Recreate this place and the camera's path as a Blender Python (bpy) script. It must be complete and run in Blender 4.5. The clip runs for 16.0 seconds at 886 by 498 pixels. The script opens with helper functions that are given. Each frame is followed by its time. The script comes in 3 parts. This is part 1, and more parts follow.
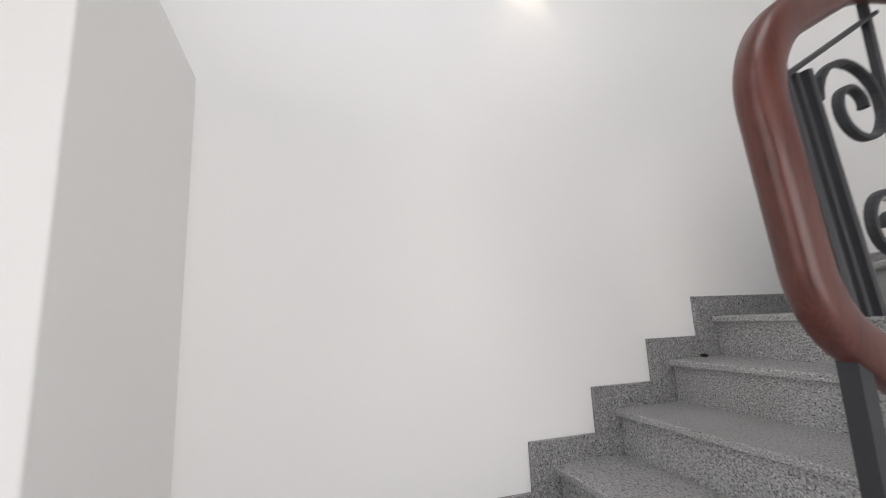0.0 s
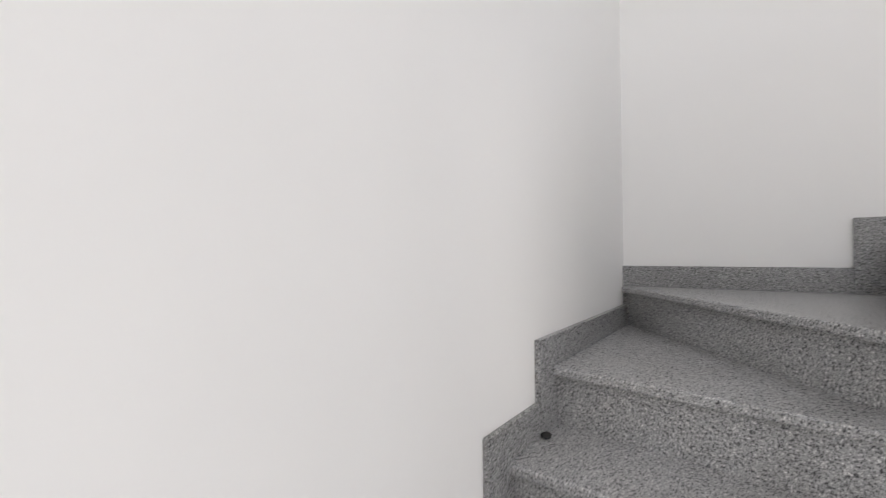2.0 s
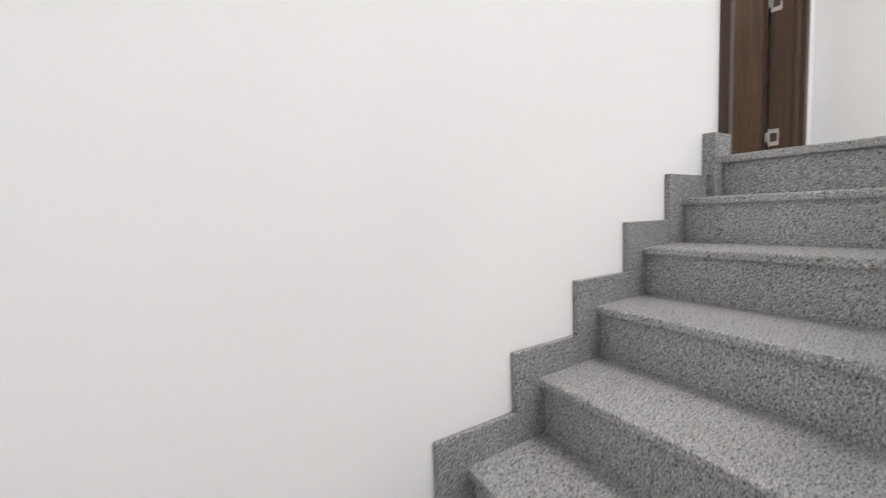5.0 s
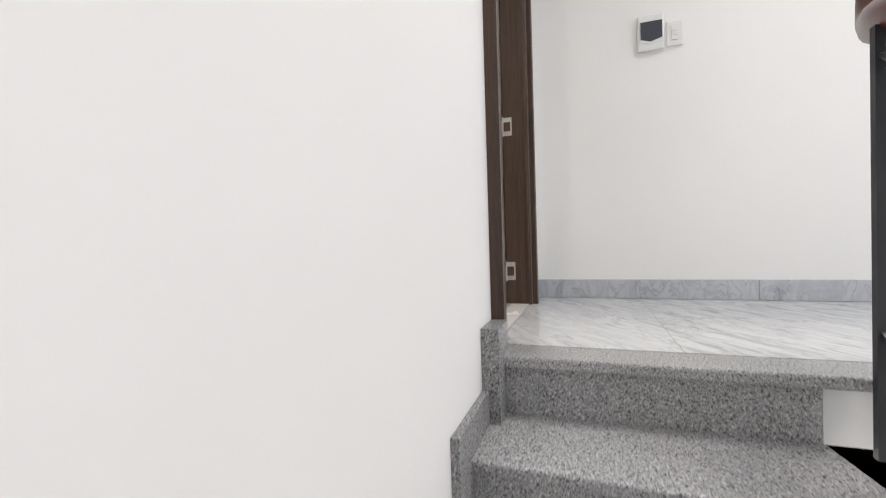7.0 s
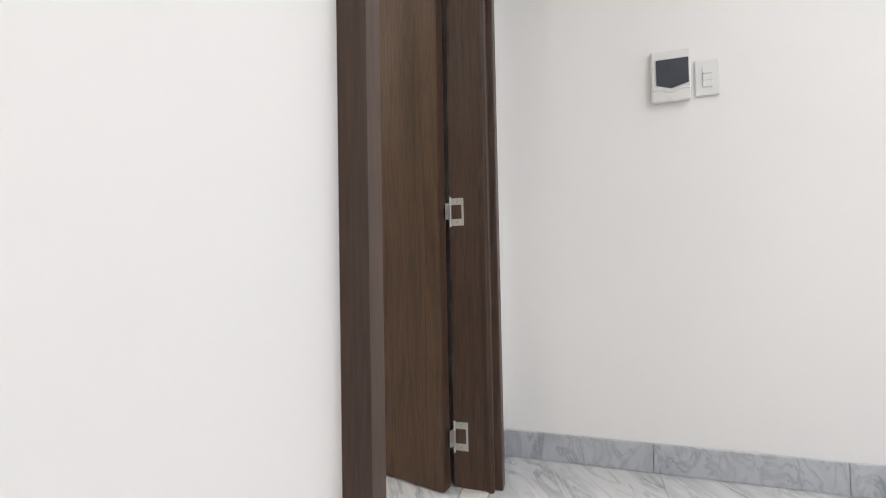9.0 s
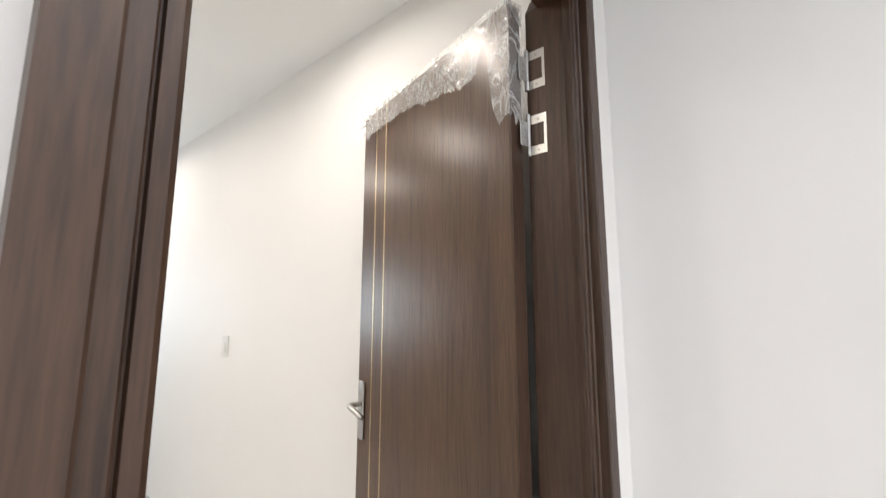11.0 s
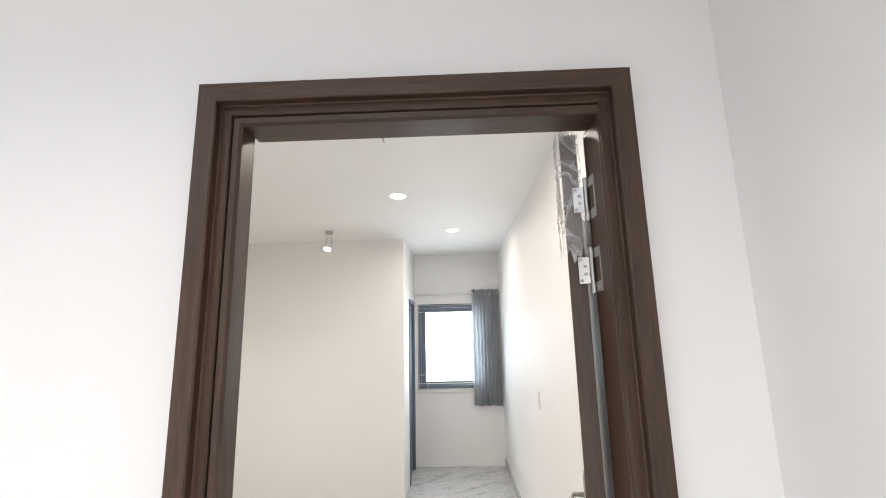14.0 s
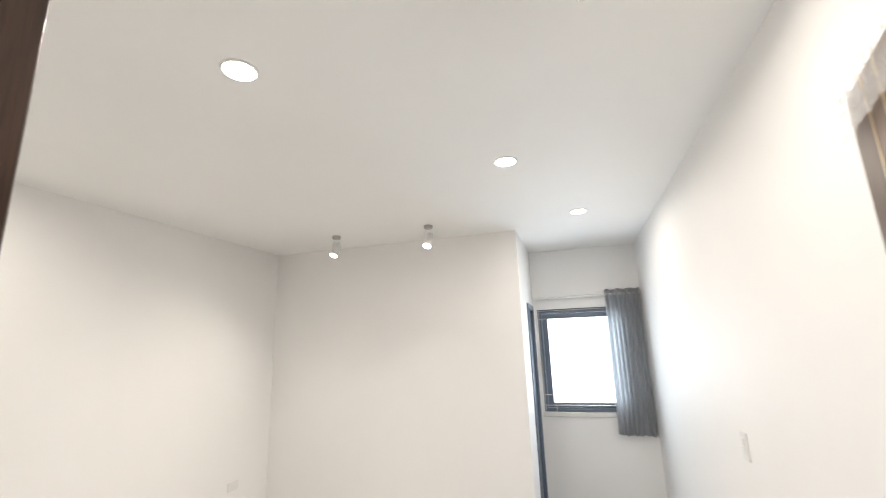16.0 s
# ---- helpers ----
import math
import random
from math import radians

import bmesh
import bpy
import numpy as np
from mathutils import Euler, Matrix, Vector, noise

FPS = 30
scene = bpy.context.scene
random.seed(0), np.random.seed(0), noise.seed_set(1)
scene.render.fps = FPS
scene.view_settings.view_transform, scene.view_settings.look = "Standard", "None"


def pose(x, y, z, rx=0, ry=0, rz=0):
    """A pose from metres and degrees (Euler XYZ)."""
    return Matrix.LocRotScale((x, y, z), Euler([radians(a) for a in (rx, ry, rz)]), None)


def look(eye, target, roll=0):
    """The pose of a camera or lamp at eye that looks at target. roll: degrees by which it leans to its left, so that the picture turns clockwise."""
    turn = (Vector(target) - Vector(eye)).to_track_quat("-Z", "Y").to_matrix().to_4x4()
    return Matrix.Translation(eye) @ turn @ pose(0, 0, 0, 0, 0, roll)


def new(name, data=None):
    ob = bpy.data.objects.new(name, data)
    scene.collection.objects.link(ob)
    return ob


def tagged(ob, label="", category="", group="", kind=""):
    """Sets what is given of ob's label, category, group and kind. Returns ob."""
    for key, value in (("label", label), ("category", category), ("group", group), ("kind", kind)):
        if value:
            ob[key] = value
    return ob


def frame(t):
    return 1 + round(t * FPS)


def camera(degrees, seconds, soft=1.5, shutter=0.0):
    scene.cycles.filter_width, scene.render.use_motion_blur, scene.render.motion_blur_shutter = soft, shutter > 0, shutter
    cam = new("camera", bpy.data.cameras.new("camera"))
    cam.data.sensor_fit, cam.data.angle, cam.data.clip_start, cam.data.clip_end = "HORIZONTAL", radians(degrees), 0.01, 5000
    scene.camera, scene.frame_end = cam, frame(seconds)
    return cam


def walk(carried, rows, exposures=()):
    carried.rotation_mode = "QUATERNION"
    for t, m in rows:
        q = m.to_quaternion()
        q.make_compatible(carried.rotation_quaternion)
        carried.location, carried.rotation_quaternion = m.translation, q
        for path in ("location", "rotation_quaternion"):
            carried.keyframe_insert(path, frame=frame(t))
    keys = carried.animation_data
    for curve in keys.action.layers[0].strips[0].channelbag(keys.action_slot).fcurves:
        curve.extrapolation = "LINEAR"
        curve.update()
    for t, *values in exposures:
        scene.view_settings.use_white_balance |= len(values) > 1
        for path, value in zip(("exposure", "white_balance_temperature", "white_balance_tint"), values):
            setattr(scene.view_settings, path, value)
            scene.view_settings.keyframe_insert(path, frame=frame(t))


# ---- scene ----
PATH = [
    (0, (1.5, -2.541, -1.332), (-0.382, -1.954, -0.995), -2.5),
    (0.5, (1.167, -2.459, -1.228), (-0.703, -1.759, -1.11), -1.7),
    (1, (0.961, -2.377, -1.118), (-0.818, -1.465, -1.059), -1.8),
    (1.5, (0.752, -2.199, -1.056), (-0.806, -0.945, -1.044), -1.2),
    (2, (0.507, -2.001, -1.023), (-0.704, -0.409, -1.014), -0.8),
    (2.5, (0.389, -1.911, -0.888), (-0.316, -0.039, -0.924), -0.7),
    (3, (0.325, -1.692, -0.782), (0.135, 0.297, -0.853), -0.7),
    (3.5, (0.324, -1.507, -0.717), (0.479, 0.487, -0.729), -1.6),
    (4, (0.369, -1.275, -0.553), (0.898, 0.653, -0.6), -2.4),
    (4.5, (0.398, -1.053, -0.362), (1.17, 0.789, -0.467), -2.6),
    (5, (0.482, -0.852, -0.207), (1.602, 0.798, -0.364), -1.9),
    (7.5, (1.480, -0.248, 0.435), (3.407, 0.286, 0.45), -1.7),
    (8, (1.709, -0.292, 0.523), (3.640, 0.225, 0.578), -1.4),
    (8.5, (1.883, -0.266, 0.621), (3.816, 0.245, 0.668), -1.6),
    (9, (2.037, -0.273, 0.732), (3.948, 0.315, 0.786), -1.1),
    (11.5, (2.589, -0.365, 1.505), (3.838, 1.159, 1.848), 0.1),
    (12, (2.728, -0.318, 1.596), (3.566, 1.459, 1.969), 0.0),
    (12.5, (2.870, -0.401, 1.601), (3.226, 1.529, 1.987), -0.4),
    (13, (2.973, -0.544, 1.617), (3.032, 1.418, 1.996), -0.5),
    (13.5, (3.036, -0.778, 1.643), (3.019, 1.187, 2.013), -0.8),
    (14, (3.047, -0.872, 1.657), (2.988, 1.093, 2.024), -1.3),
    (14.5, (3.019, -0.838, 1.649), (2.911, 1.124, 2.021), -1.7),
    (15, (3.006, -0.643, 1.616), (2.801, 1.31, 1.993), -1.6),
    (15.5, (2.992, -0.319, 1.646), (2.628, 1.609, 2.034), -1.7),
    (16.0, (2.929, -0.119, 1.642), (2.366, 1.736, 2.073), -1.9),
]
cam = camera(92.5, 16.0, soft=1.0, shutter=0.3)
EXPOSURES = [(0.0, -0.4, 6600, 12), (1.5, -0.27, 6600, 12), (3.5, -0.08, 6600, 12), (5.0, 0.0, 6600, 12), (7.5, -0.1, 6600, 12), (9.0, -0.1, 6600, 12), (11.5, 0.2, 6600, 12), (14.5, 0.15, 6600, 12), (16.0, 0.24, 6600, 12)]
walk(cam, [(t, look(eye, target, roll)) for t, eye, target, roll in PATH], EXPOSURES)

# ---- plan: wall A is x = 0, wall B is y = 0, the upper landing is z = 0 ----
RISE, GOING = 0.17, 0.265
LOBBY = -14 * RISE
CEIL = 2.61
HALL_S = -4.3
WALL_C = 3.64
ROOM_W, ROOM_E, ROOM_N, PART_Y, PART_X = -0.03, 3.59, 4.67, 3.592, 2.487
WALL_B = 0.1
B_NOSE_TOP = 2.415

# ---- world and light ----
world = bpy.data.worlds.new("sky")
scene.world = world
world.use_nodes = True
wn = world.node_tree.nodes
sky = wn.new("ShaderNodeTexSky")
sky.sky_type, sky.sun_disc = "NISHITA", False
sky.sun_elevation, sky.sun_rotation = radians(50), radians(150)
world.node_tree.links.new(sky.outputs["Color"], wn["Background"].inputs["Color"])
wn["Background"].inputs["Strength"].default_value = 0.12
sun = new("sun", bpy.data.lights.new("sun", "SUN"))
sun.data.energy, sun.data.angle, sun.data.color = 1.0, radians(10), (1, 0.96, 0.9)
sun.matrix_world = look((3, 6, 9), (2, 9, 0))


def area_lamp(name, x, y, z, target, wide, high, watts, color):
    ob = new(name, bpy.data.lights.new(name, "AREA"))
    ob.data.shape, ob.data.size, ob.data.size_y, ob.data.energy, ob.data.color = "RECTANGLE", wide, high, watts, color
    ob.data.spread = radians(150)
    ob.matrix_world = look((x, y, z), target)
    return ob


SKYLIGHT, HALL_LIGHT, LOBBY_LIGHT, LANDING_LIGHT, ROOM_LIGHT, DOWN, SPOT = 37, 46, 36, 14, 13, 6.2, 46
# unseen skylight, assumed from the bluish treads, set east to lift the landing wall
area_lamp("skylight", 2.4, -2.0, CEIL + 0.06, (2.4, -2.0, 0), 1.7, 2.2, SKYLIGHT, (0.985, 0.975, 0.955))
# added light through an unseen south opening, brightens the north wall
area_lamp("hall_added_light", 2.0, HALL_S - 0.06, 0.1, (2.0, 0, 0.1), 2.6, 4.0, HALL_LIGHT, (1.0, 0.965, 0.94))
# added bluish light from an unseen east opening, for the sheen on the treads
area_lamp("landing_added_light", WALL_C + 0.06, -2.75, 1.15, (0, -2.75, 1.15), 1.5, 1.9, LANDING_LIGHT, (0.8, 0.91, 1.0))
# added low light with no known window, brightens the west wall, stub and lower flight
area_lamp("lobby_added_light", WALL_C + 0.06, -1.5, -1.25, (0, -1.5, -1.25), 2.4, 1.7, LOBBY_LIGHT, (1.0, 0.97, 0.955))
area_lamp("room_window_light", 2.98, ROOM_N + 0.13, 1.43, (2.98, 0, 1.43), 0.86, 1.0, ROOM_LIGHT, (0.78, 0.9, 1.0))


# ---- materials ----
def material(name, rough=0.5, metal=0.0):
    m = bpy.data.materials.new(name)
    m.use_nodes = True
    b = m.node_tree.nodes["Principled BSDF"]
    b.inputs["Roughness"].default_value, b.inputs["Metallic"].default_value = rough, metal
    return m, m.node_tree.nodes, m.node_tree.links, b


def coords(n, l, scale=(1, 1, 1), rot=(0, 0, 0)):
    tc, mp = n.new("ShaderNodeTexCoord"), n.new("ShaderNodeMapping")
    mp.inputs["Scale"].default_value, mp.inputs["Rotation"].default_value = scale, rot
    l.new(tc.outputs["Object"], mp.inputs["Vector"])
    return mp.outputs["Vector"]


def noise_tex(n, l, vec, scale, detail=4.0, rough=0.5, twist=0.0):
    t = n.new("ShaderNodeTexNoise")
    t.inputs["Scale"].default_value, t.inputs["Detail"].default_value = scale, detail
    t.inputs["Roughness"].default_value, t.inputs["Distortion"].default_value = rough, twist
    l.new(vec, t.inputs["Vector"])
    return t.outputs["Fac"]


def ramp(n, l, fac, stops, hard=False):
    r = n.new("ShaderNodeValToRGB")
    r.color_ramp.interpolation = "CONSTANT" if hard else "LINEAR"
    e = r.color_ramp.elements
    while len(e) < len(stops):
        e.new(0.5)
    for k, (p, c) in enumerate(stops):
        e[k].position, e[k].color = p, (*c, 1)
    l.new(fac, r.inputs["Fac"])
    return r.outputs["Color"]


def mixed(n, l, fac, a, b, mode="MIX"):
    x = n.new("ShaderNodeMix")
    x.data_type, x.blend_type = "RGBA", mode
    for sock, v in ((x.inputs[0], fac), (x.inputs[6], a), (x.inputs[7], b)):
        if isinstance(v, (int, float)):
            sock.default_value = v
        elif isinstance(v, tuple):
            sock.default_value = (*v, 1)
        else:
            l.new(v, sock)
    return x.outputs[2]


def bump(n, l, b, height, strength, dist=0.002):
    x = n.new("ShaderNodeBump")
    x.inputs["Strength"].default_value, x.inputs["Distance"].default_value = strength, dist
    l.new(height, x.inputs["Height"])
    l.new(x.outputs["Normal"], b.inputs["Normal"])


def plaster(name, c):
    m, n, l, b = material(name, 0.62)
    v = coords(n, l)
    big = noise_tex(n, l, v, 0.9, 3)
    l.new(ramp(n, l, big, [(0.3, tuple(x * 0.965 for x in c)), (0.7, c)]), b.inputs["Base Color"])
    fine = noise_tex(n, l, v, 160, 3)
    broad = noise_tex(n, l, v, 7, 2)
    bump(n, l, b, mixed(n, l, 0.3, fine, broad), 0.10, 0.001)
    return m


def granite(name, dark, mid, pale):
    m, n, l, b = material(name, 0.42)
    v = coords(n, l)
    a = noise_tex(n, l, v, 190, 3, 0.6)
    c = noise_tex(n, l, v, 400, 2, 0.5)
    big = noise_tex(n, l, v, 3, 3)
    grains = ramp(n, l, a, [(0.36, dark), (0.47, mid), (0.56, mid), (0.66, pale)])
    specks = ramp(n, l, c, [(0.36, (0.35, 0.35, 0.35)), (0.44, (1, 1, 1)), (0.6, (1, 1, 1)), (0.72, (1.5, 1.5, 1.5))])
    col = mixed(n, l, 1.0, grains, specks, "MULTIPLY")
    worn = ramp(n, l, big, [(0.3, (0.88, 0.87, 0.85)), (0.7, (1, 1, 1))])
    l.new(mixed(n, l, 1.0, col, worn, "MULTIPLY"), b.inputs["Base Color"])
    l.new(ramp(n, l, a, [(0.3, (0.24,) * 3), (0.7, (0.38,) * 3)]), b.inputs["Roughness"])
    bump(n, l, b, a, 0.05, 0.0003)
    return m


def marble(name, c0, c1, c2, rough=0.16):
    m, n, l, b = material(name, rough)
    v = coords(n, l, (1, 1, 1), (0, 0, radians(-32)))
    info = n.new("ShaderNodeObjectInfo")
    off = n.new("ShaderNodeVectorMath")
    off.operation = "ADD"
    sc = n.new("ShaderNodeVectorMath")
    sc.operation = "SCALE"
    l.new(info.outputs["Random"], sc.inputs[0])
    sc.inputs["Scale"].default_value = 7.0
    l.new(v, off.inputs[0])
    l.new(sc.outputs[0], off.inputs[1])
    st = n.new("ShaderNodeMapping")
    st.inputs["Scale"].default_value = (1.0, 4.2, 2.0)
    l.new(off.outputs[0], st.inputs["Vector"])
    q = st.outputs["Vector"]
    cloud = noise_tex(n, l, q, 1.6, 6, 0.62, 0.8)
    vein = noise_tex(n, l, q, 3.2, 8, 0.6, 1.6)
    base = ramp(n, l, cloud, [(0.3, c1), (0.5, c0), (0.72, c1)])
    thin = ramp(n, l, vein, [(0.44, (0, 0, 0)), (0.495, (1, 1, 1)), (0.55, (0, 0, 0))])
    fade = mixed(n, l, 1.0, thin, ramp(n, l, cloud, [(0.35, (0.85,) * 3), (0.6, (0.2,) * 3)]), "MULTIPLY")
    l.new(mixed(n, l, fade, base, c2), b.inputs["Base Color"])
    return m


def wood(name, dark, mid, rough=0.35, axis="Z", coat=0.0):
    m, n, l, b = material(name, rough)
    s = {"Z": (1, 1, 0.06), "X": (0.06, 1, 1), "Y": (1, 0.06, 1)}[axis]
    v = coords(n, l, s)
    a = noise_tex(n, l, v, 26, 6, 0.6, 1.2)
    f = noise_tex(n, l, v, 205, 3, 0.6)
    big = noise_tex(n, l, v, 5, 3, 0.5, 0.6)
    col = ramp(n, l, a, [(0.3, dark), (0.55, mid), (0.75, dark)])
    col = mixed(n, l, 1.0, col, ramp(n, l, f, [(0.35, (0.72,) * 3), (0.6, (1.05,) * 3)]), "MULTIPLY")
    col = mixed(n, l, 1.0, col, ramp(n, l, big, [(0.3, (0.8,) * 3), (0.7, (1.15,) * 3)]), "MULTIPLY")
    l.new(col, b.inputs["Base Color"])
    b.inputs["Coat Weight"].default_value = coat
    b.inputs["Coat Roughness"].default_value = 0.12
    bump(n, l, b, f, 0.08, 0.0005)
    return m


def plain(name, c, rough=0.4, metal=0.0, vary=0.06, scale=18.0):
    m, n, l, b = material(name, rough, metal)
    f = noise_tex(n, l, coords(n, l), scale, 4)
    l.new(ramp(n, l, f, [(0.3, tuple(x * (1 - vary) for x in c)), (0.7, c)]), b.inputs["Base Color"])
    l.new(ramp(n, l, f, [(0.3, (rough * 0.9,) * 3), (0.7, (min(1, rough * 1.12),) * 3)]), b.inputs["Roughness"])
    return m


def glowing(name, c, strength):
    m, n, l, b = material(name)
    b.inputs["Emission Color"].default_value, b.inputs["Emission Strength"].default_value = (*c, 1), strength
    return m


WHITE = plaster("white_wall_paint", (0.875, 0.868, 0.853))
WHITE_CEIL = plaster("white_ceiling_paint", (0.89, 0.885, 0.87))
GRANITE = granite("grey_granite", (0.105, 0.105, 0.109), (0.40, 0.40, 0.406), (0.76, 0.757, 0.755))
GRANITE_DARK = granite("grey_granite_skirting", (0.075, 0.075, 0.078), (0.29, 0.29, 0.295), (0.60, 0.60, 0.60))
MARBLE = marble("pale_grey_marble_tile", (0.62, 0.63, 0.63), (0.48, 0.49, 0.50), (0.27, 0.28, 0.30))
MARBLE_SKIRT = marble("grey_marble_skirting_tile", (0.52, 0.54, 0.57), (0.40, 0.42, 0.45), (0.24, 0.26, 0.29), 0.22)
GROUT = plain("tile_grout", (0.5, 0.5, 0.49), 0.8)
SILL_STONE = plain("white_sill_stone", (0.72, 0.71, 0.68), 0.25, 0, 0.05, 6)
WOOD_GLOSS = wood("dark_walnut_satin_laminate", (0.055, 0.026, 0.013), (0.110, 0.058, 0.030), 0.29)
WOOD = wood("dark_walnut_laminate", (0.040, 0.0195, 0.0112), (0.076, 0.040, 0.0235), 0.42)
WOOD_H = wood("dark_walnut_laminate_across", (0.040, 0.0195, 0.0112), (0.076, 0.040, 0.0235), 0.42, "X")
RAIL_WOOD = wood("red_brown_lacquered_wood", (0.060, 0.013, 0.009), (0.105, 0.025, 0.017), 0.36, "Z", 0.2)
IRON = plain("black_painted_iron", (0.035, 0.037, 0.042), 0.45, 0.2)
STEEL = plain("brushed_steel", (0.56, 0.55, 0.53), 0.34, 1.0)
GOLD = plain("pale_gold_inlay", (0.72, 0.58, 0.36), 0.3, 1.0)
# darker blue-grey metal, its colour lightened to carry the window's glare
ALU = plain("blue_grey_aluminium_hazed", (0.13, 0.165, 0.22), 0.35, 0.1)
PLASTIC = plain("white_plastic", (0.78, 0.78, 0.76), 0.3, 0, 0.02)
GREY_PLASTIC = plain("pale_grey_plastic", (0.42, 0.41, 0.40), 0.4)
RED_PLASTIC = plain("red_cable_sheath", (0.36, 0.03, 0.025), 0.4)
SMOKE = plain("smoked_plastic_cover", (0.06, 0.065, 0.08), 0.12)
RUBBER = plain("dark_gap", (0.02, 0.02, 0.02), 0.8)
LAMP_WARM = glowing("warm_lamp_face", (1.0, 0.93, 0.80), 14.0)
LAMP_WHITE = glowing("white_lamp_face", (1.0, 0.97, 0.90), 14.0)


def fabric():
    m, n, l, b = material("grey_curtain_cloth", 0.9)
    v = coords(n, l)
    w = n.new("ShaderNodeTexWave")
    w.inputs["Scale"].default_value, w.inputs["Distortion"].default_value = 260, 1.5
    w.bands_direction = "Z"
    l.new(v, w.inputs["Vector"])
    f = noise_tex(n, l, v, 60, 4)
    col = ramp(n, l, f, [(0.3, (0.58, 0.60, 0.61)), (0.7, (0.68, 0.70, 0.71))])
    l.new(mixed(n, l, 0.12, col, w.outputs["Color"], "OVERLAY"), b.inputs["Base Color"])
    bump(n, l, b, w.outputs["Fac"], 0.2, 0.0006)
    tl, mx = n.new("ShaderNodeBsdfTranslucent"), n.new("ShaderNodeMixShader")
    tl.inputs["Color"].default_value = (0.68, 0.71, 0.73, 1)
    mx.inputs[0].default_value = 0.5
    l.new(b.outputs[0], mx.inputs[1])
    l.new(tl.outputs[0], mx.inputs[2])
    l.new(mx.outputs[0], n["Material Output"].inputs["Surface"])
    return m


CLOTH = fabric()


def clear_film():
    m, n, l, b = material("clear_plastic_film", 0.2)
    out = n["Material Output"]
    tr, mx = n.new("ShaderNodeBsdfTransparent"), n.new("ShaderNodeMixShader")
    b.inputs["Base Color"].default_value = (0.86, 0.86, 0.85, 1)
    b.inputs["Coat Weight"].default_value = 0.15
    # narrow ridges of higher opacity paint in the bright glints along creases
    f = noise_tex(n, l, coords(n, l, (1, 1, 0.55)), 15, 4, 0.6, 1.4)
    l.new(ramp(n, l, f, [(0.40, (0.24,) * 3), (0.485, (0.34,) * 3), (0.505, (0.62,) * 3), (0.53, (0.34,) * 3), (0.62, (0.22,) * 3)]), mx.inputs[0])
    l.new(tr.outputs[0], mx.inputs[1])
    l.new(b.outputs[0], mx.inputs[2])
    l.new(mx.outputs[0], out.inputs["Surface"])
    return m


FILM = clear_film()


def glass():
    m, n, l, b = material("window_glass", 0.02)
    b.inputs["Transmission Weight"].default_value = 1.0
    b.inputs["IOR"].default_value = 1.45
    return m


GLASS = glass()


# ---- building tools ----
def link(name, bm, mat, parent=None, label="", smooth=False):
    me = bpy.data.meshes.new(name)
    bmesh.ops.recalc_face_normals(bm, faces=bm.faces)
    if smooth:
        for f in bm.faces:
            f.smooth = True
    bm.to_mesh(me)
    bm.free()
    me.materials.append(mat)
    ob = new(name, me)
    if parent is not None:
        ob.parent = parent
        ob.matrix_parent_inverse = parent.matrix_basis.inverted()
    if label:
        ob["label"] = label
    return ob


def part(name, bm, mat, parent, label="", smooth=False):
    return link(name, bm, mat, parent, label, smooth)


def box(bm, x0, x1, y0, y1, z0, z1, bevel=0.0):
    r = bmesh.ops.create_cube(bm, size=1.0)["verts"]
    for v in r:
        v.co = Vector(((x0 + x1) / 2 + v.co.x * (x1 - x0), (y0 + y1) / 2 + v.co.y * (y1 - y0), (z0 + z1) / 2 + v.co.z * (z1 - z0)))
    if bevel:
        es = list({e for v in r for e in v.link_edges})
        bmesh.ops.bevel(bm, geom=es, offset=bevel, segments=2, affect="EDGES", profile=0.5)
    return bm


def boxed(*a, bevel=0.0):
    return box(bmesh.new(), *a, bevel=bevel)


def prism(pts, z0, z1, bevel=0.0):
    """A flat polygon pushed up from z0 to z1."""
    bm = bmesh.new()
    vs = [bm.verts.new((x, y, z0)) for x, y in pts]
    f = bm.faces.new(vs)
    up = bmesh.ops.extrude_face_region(bm, geom=[f])["geom"]
    bmesh.ops.translate(bm, vec=(0, 0, z1 - z0), verts=[g for g in up if isinstance(g, bmesh.types.BMVert)])
    if bevel:
        bmesh.ops.bevel(bm, geom=[e for e in bm.edges if abs(e.verts[0].co.z - e.verts[1].co.z) < 1e-5], offset=bevel, segments=2, affect="EDGES", profile=0.5)
    return bm


def turned(bm, profile, m, steps=28):
    """Spin a profile of (radius, height) round the z axis of m."""
    rings = []
    for r, z in profile:
        rings.append([bm.verts.new(m @ Vector((r * math.cos(2 * math.pi * k / steps), r * math.sin(2 * math.pi * k / steps), z))) for k in range(steps)])
    for a, b in zip(rings, rings[1:]):
        for k in range(steps):
            bm.faces.new((a[k], a[(k + 1) % steps], b[(k + 1) % steps], b[k]))
    for ring in (rings[0], rings[-1]):
        bm.faces.new(ring)
    return bm


def smooth_path(pts, per=10):
    """Catmull-Rom through the points."""
    p = [Vector(q) for q in pts]
    p = [2 * p[0] - p[1]] + p + [2 * p[-1] - p[-2]]
    out = []
    for a, b, c, d in zip(p, p[1:], p[2:], p[3:]):
        for k in range(per):
            s = k / per
            out.append(0.5 * (2 * b + (c - a) * s + (2 * a - 5 * b + 4 * c - d) * s * s + (3 * b - a - 3 * c + d) * s ** 3))
    out.append(p[-2])
    return out


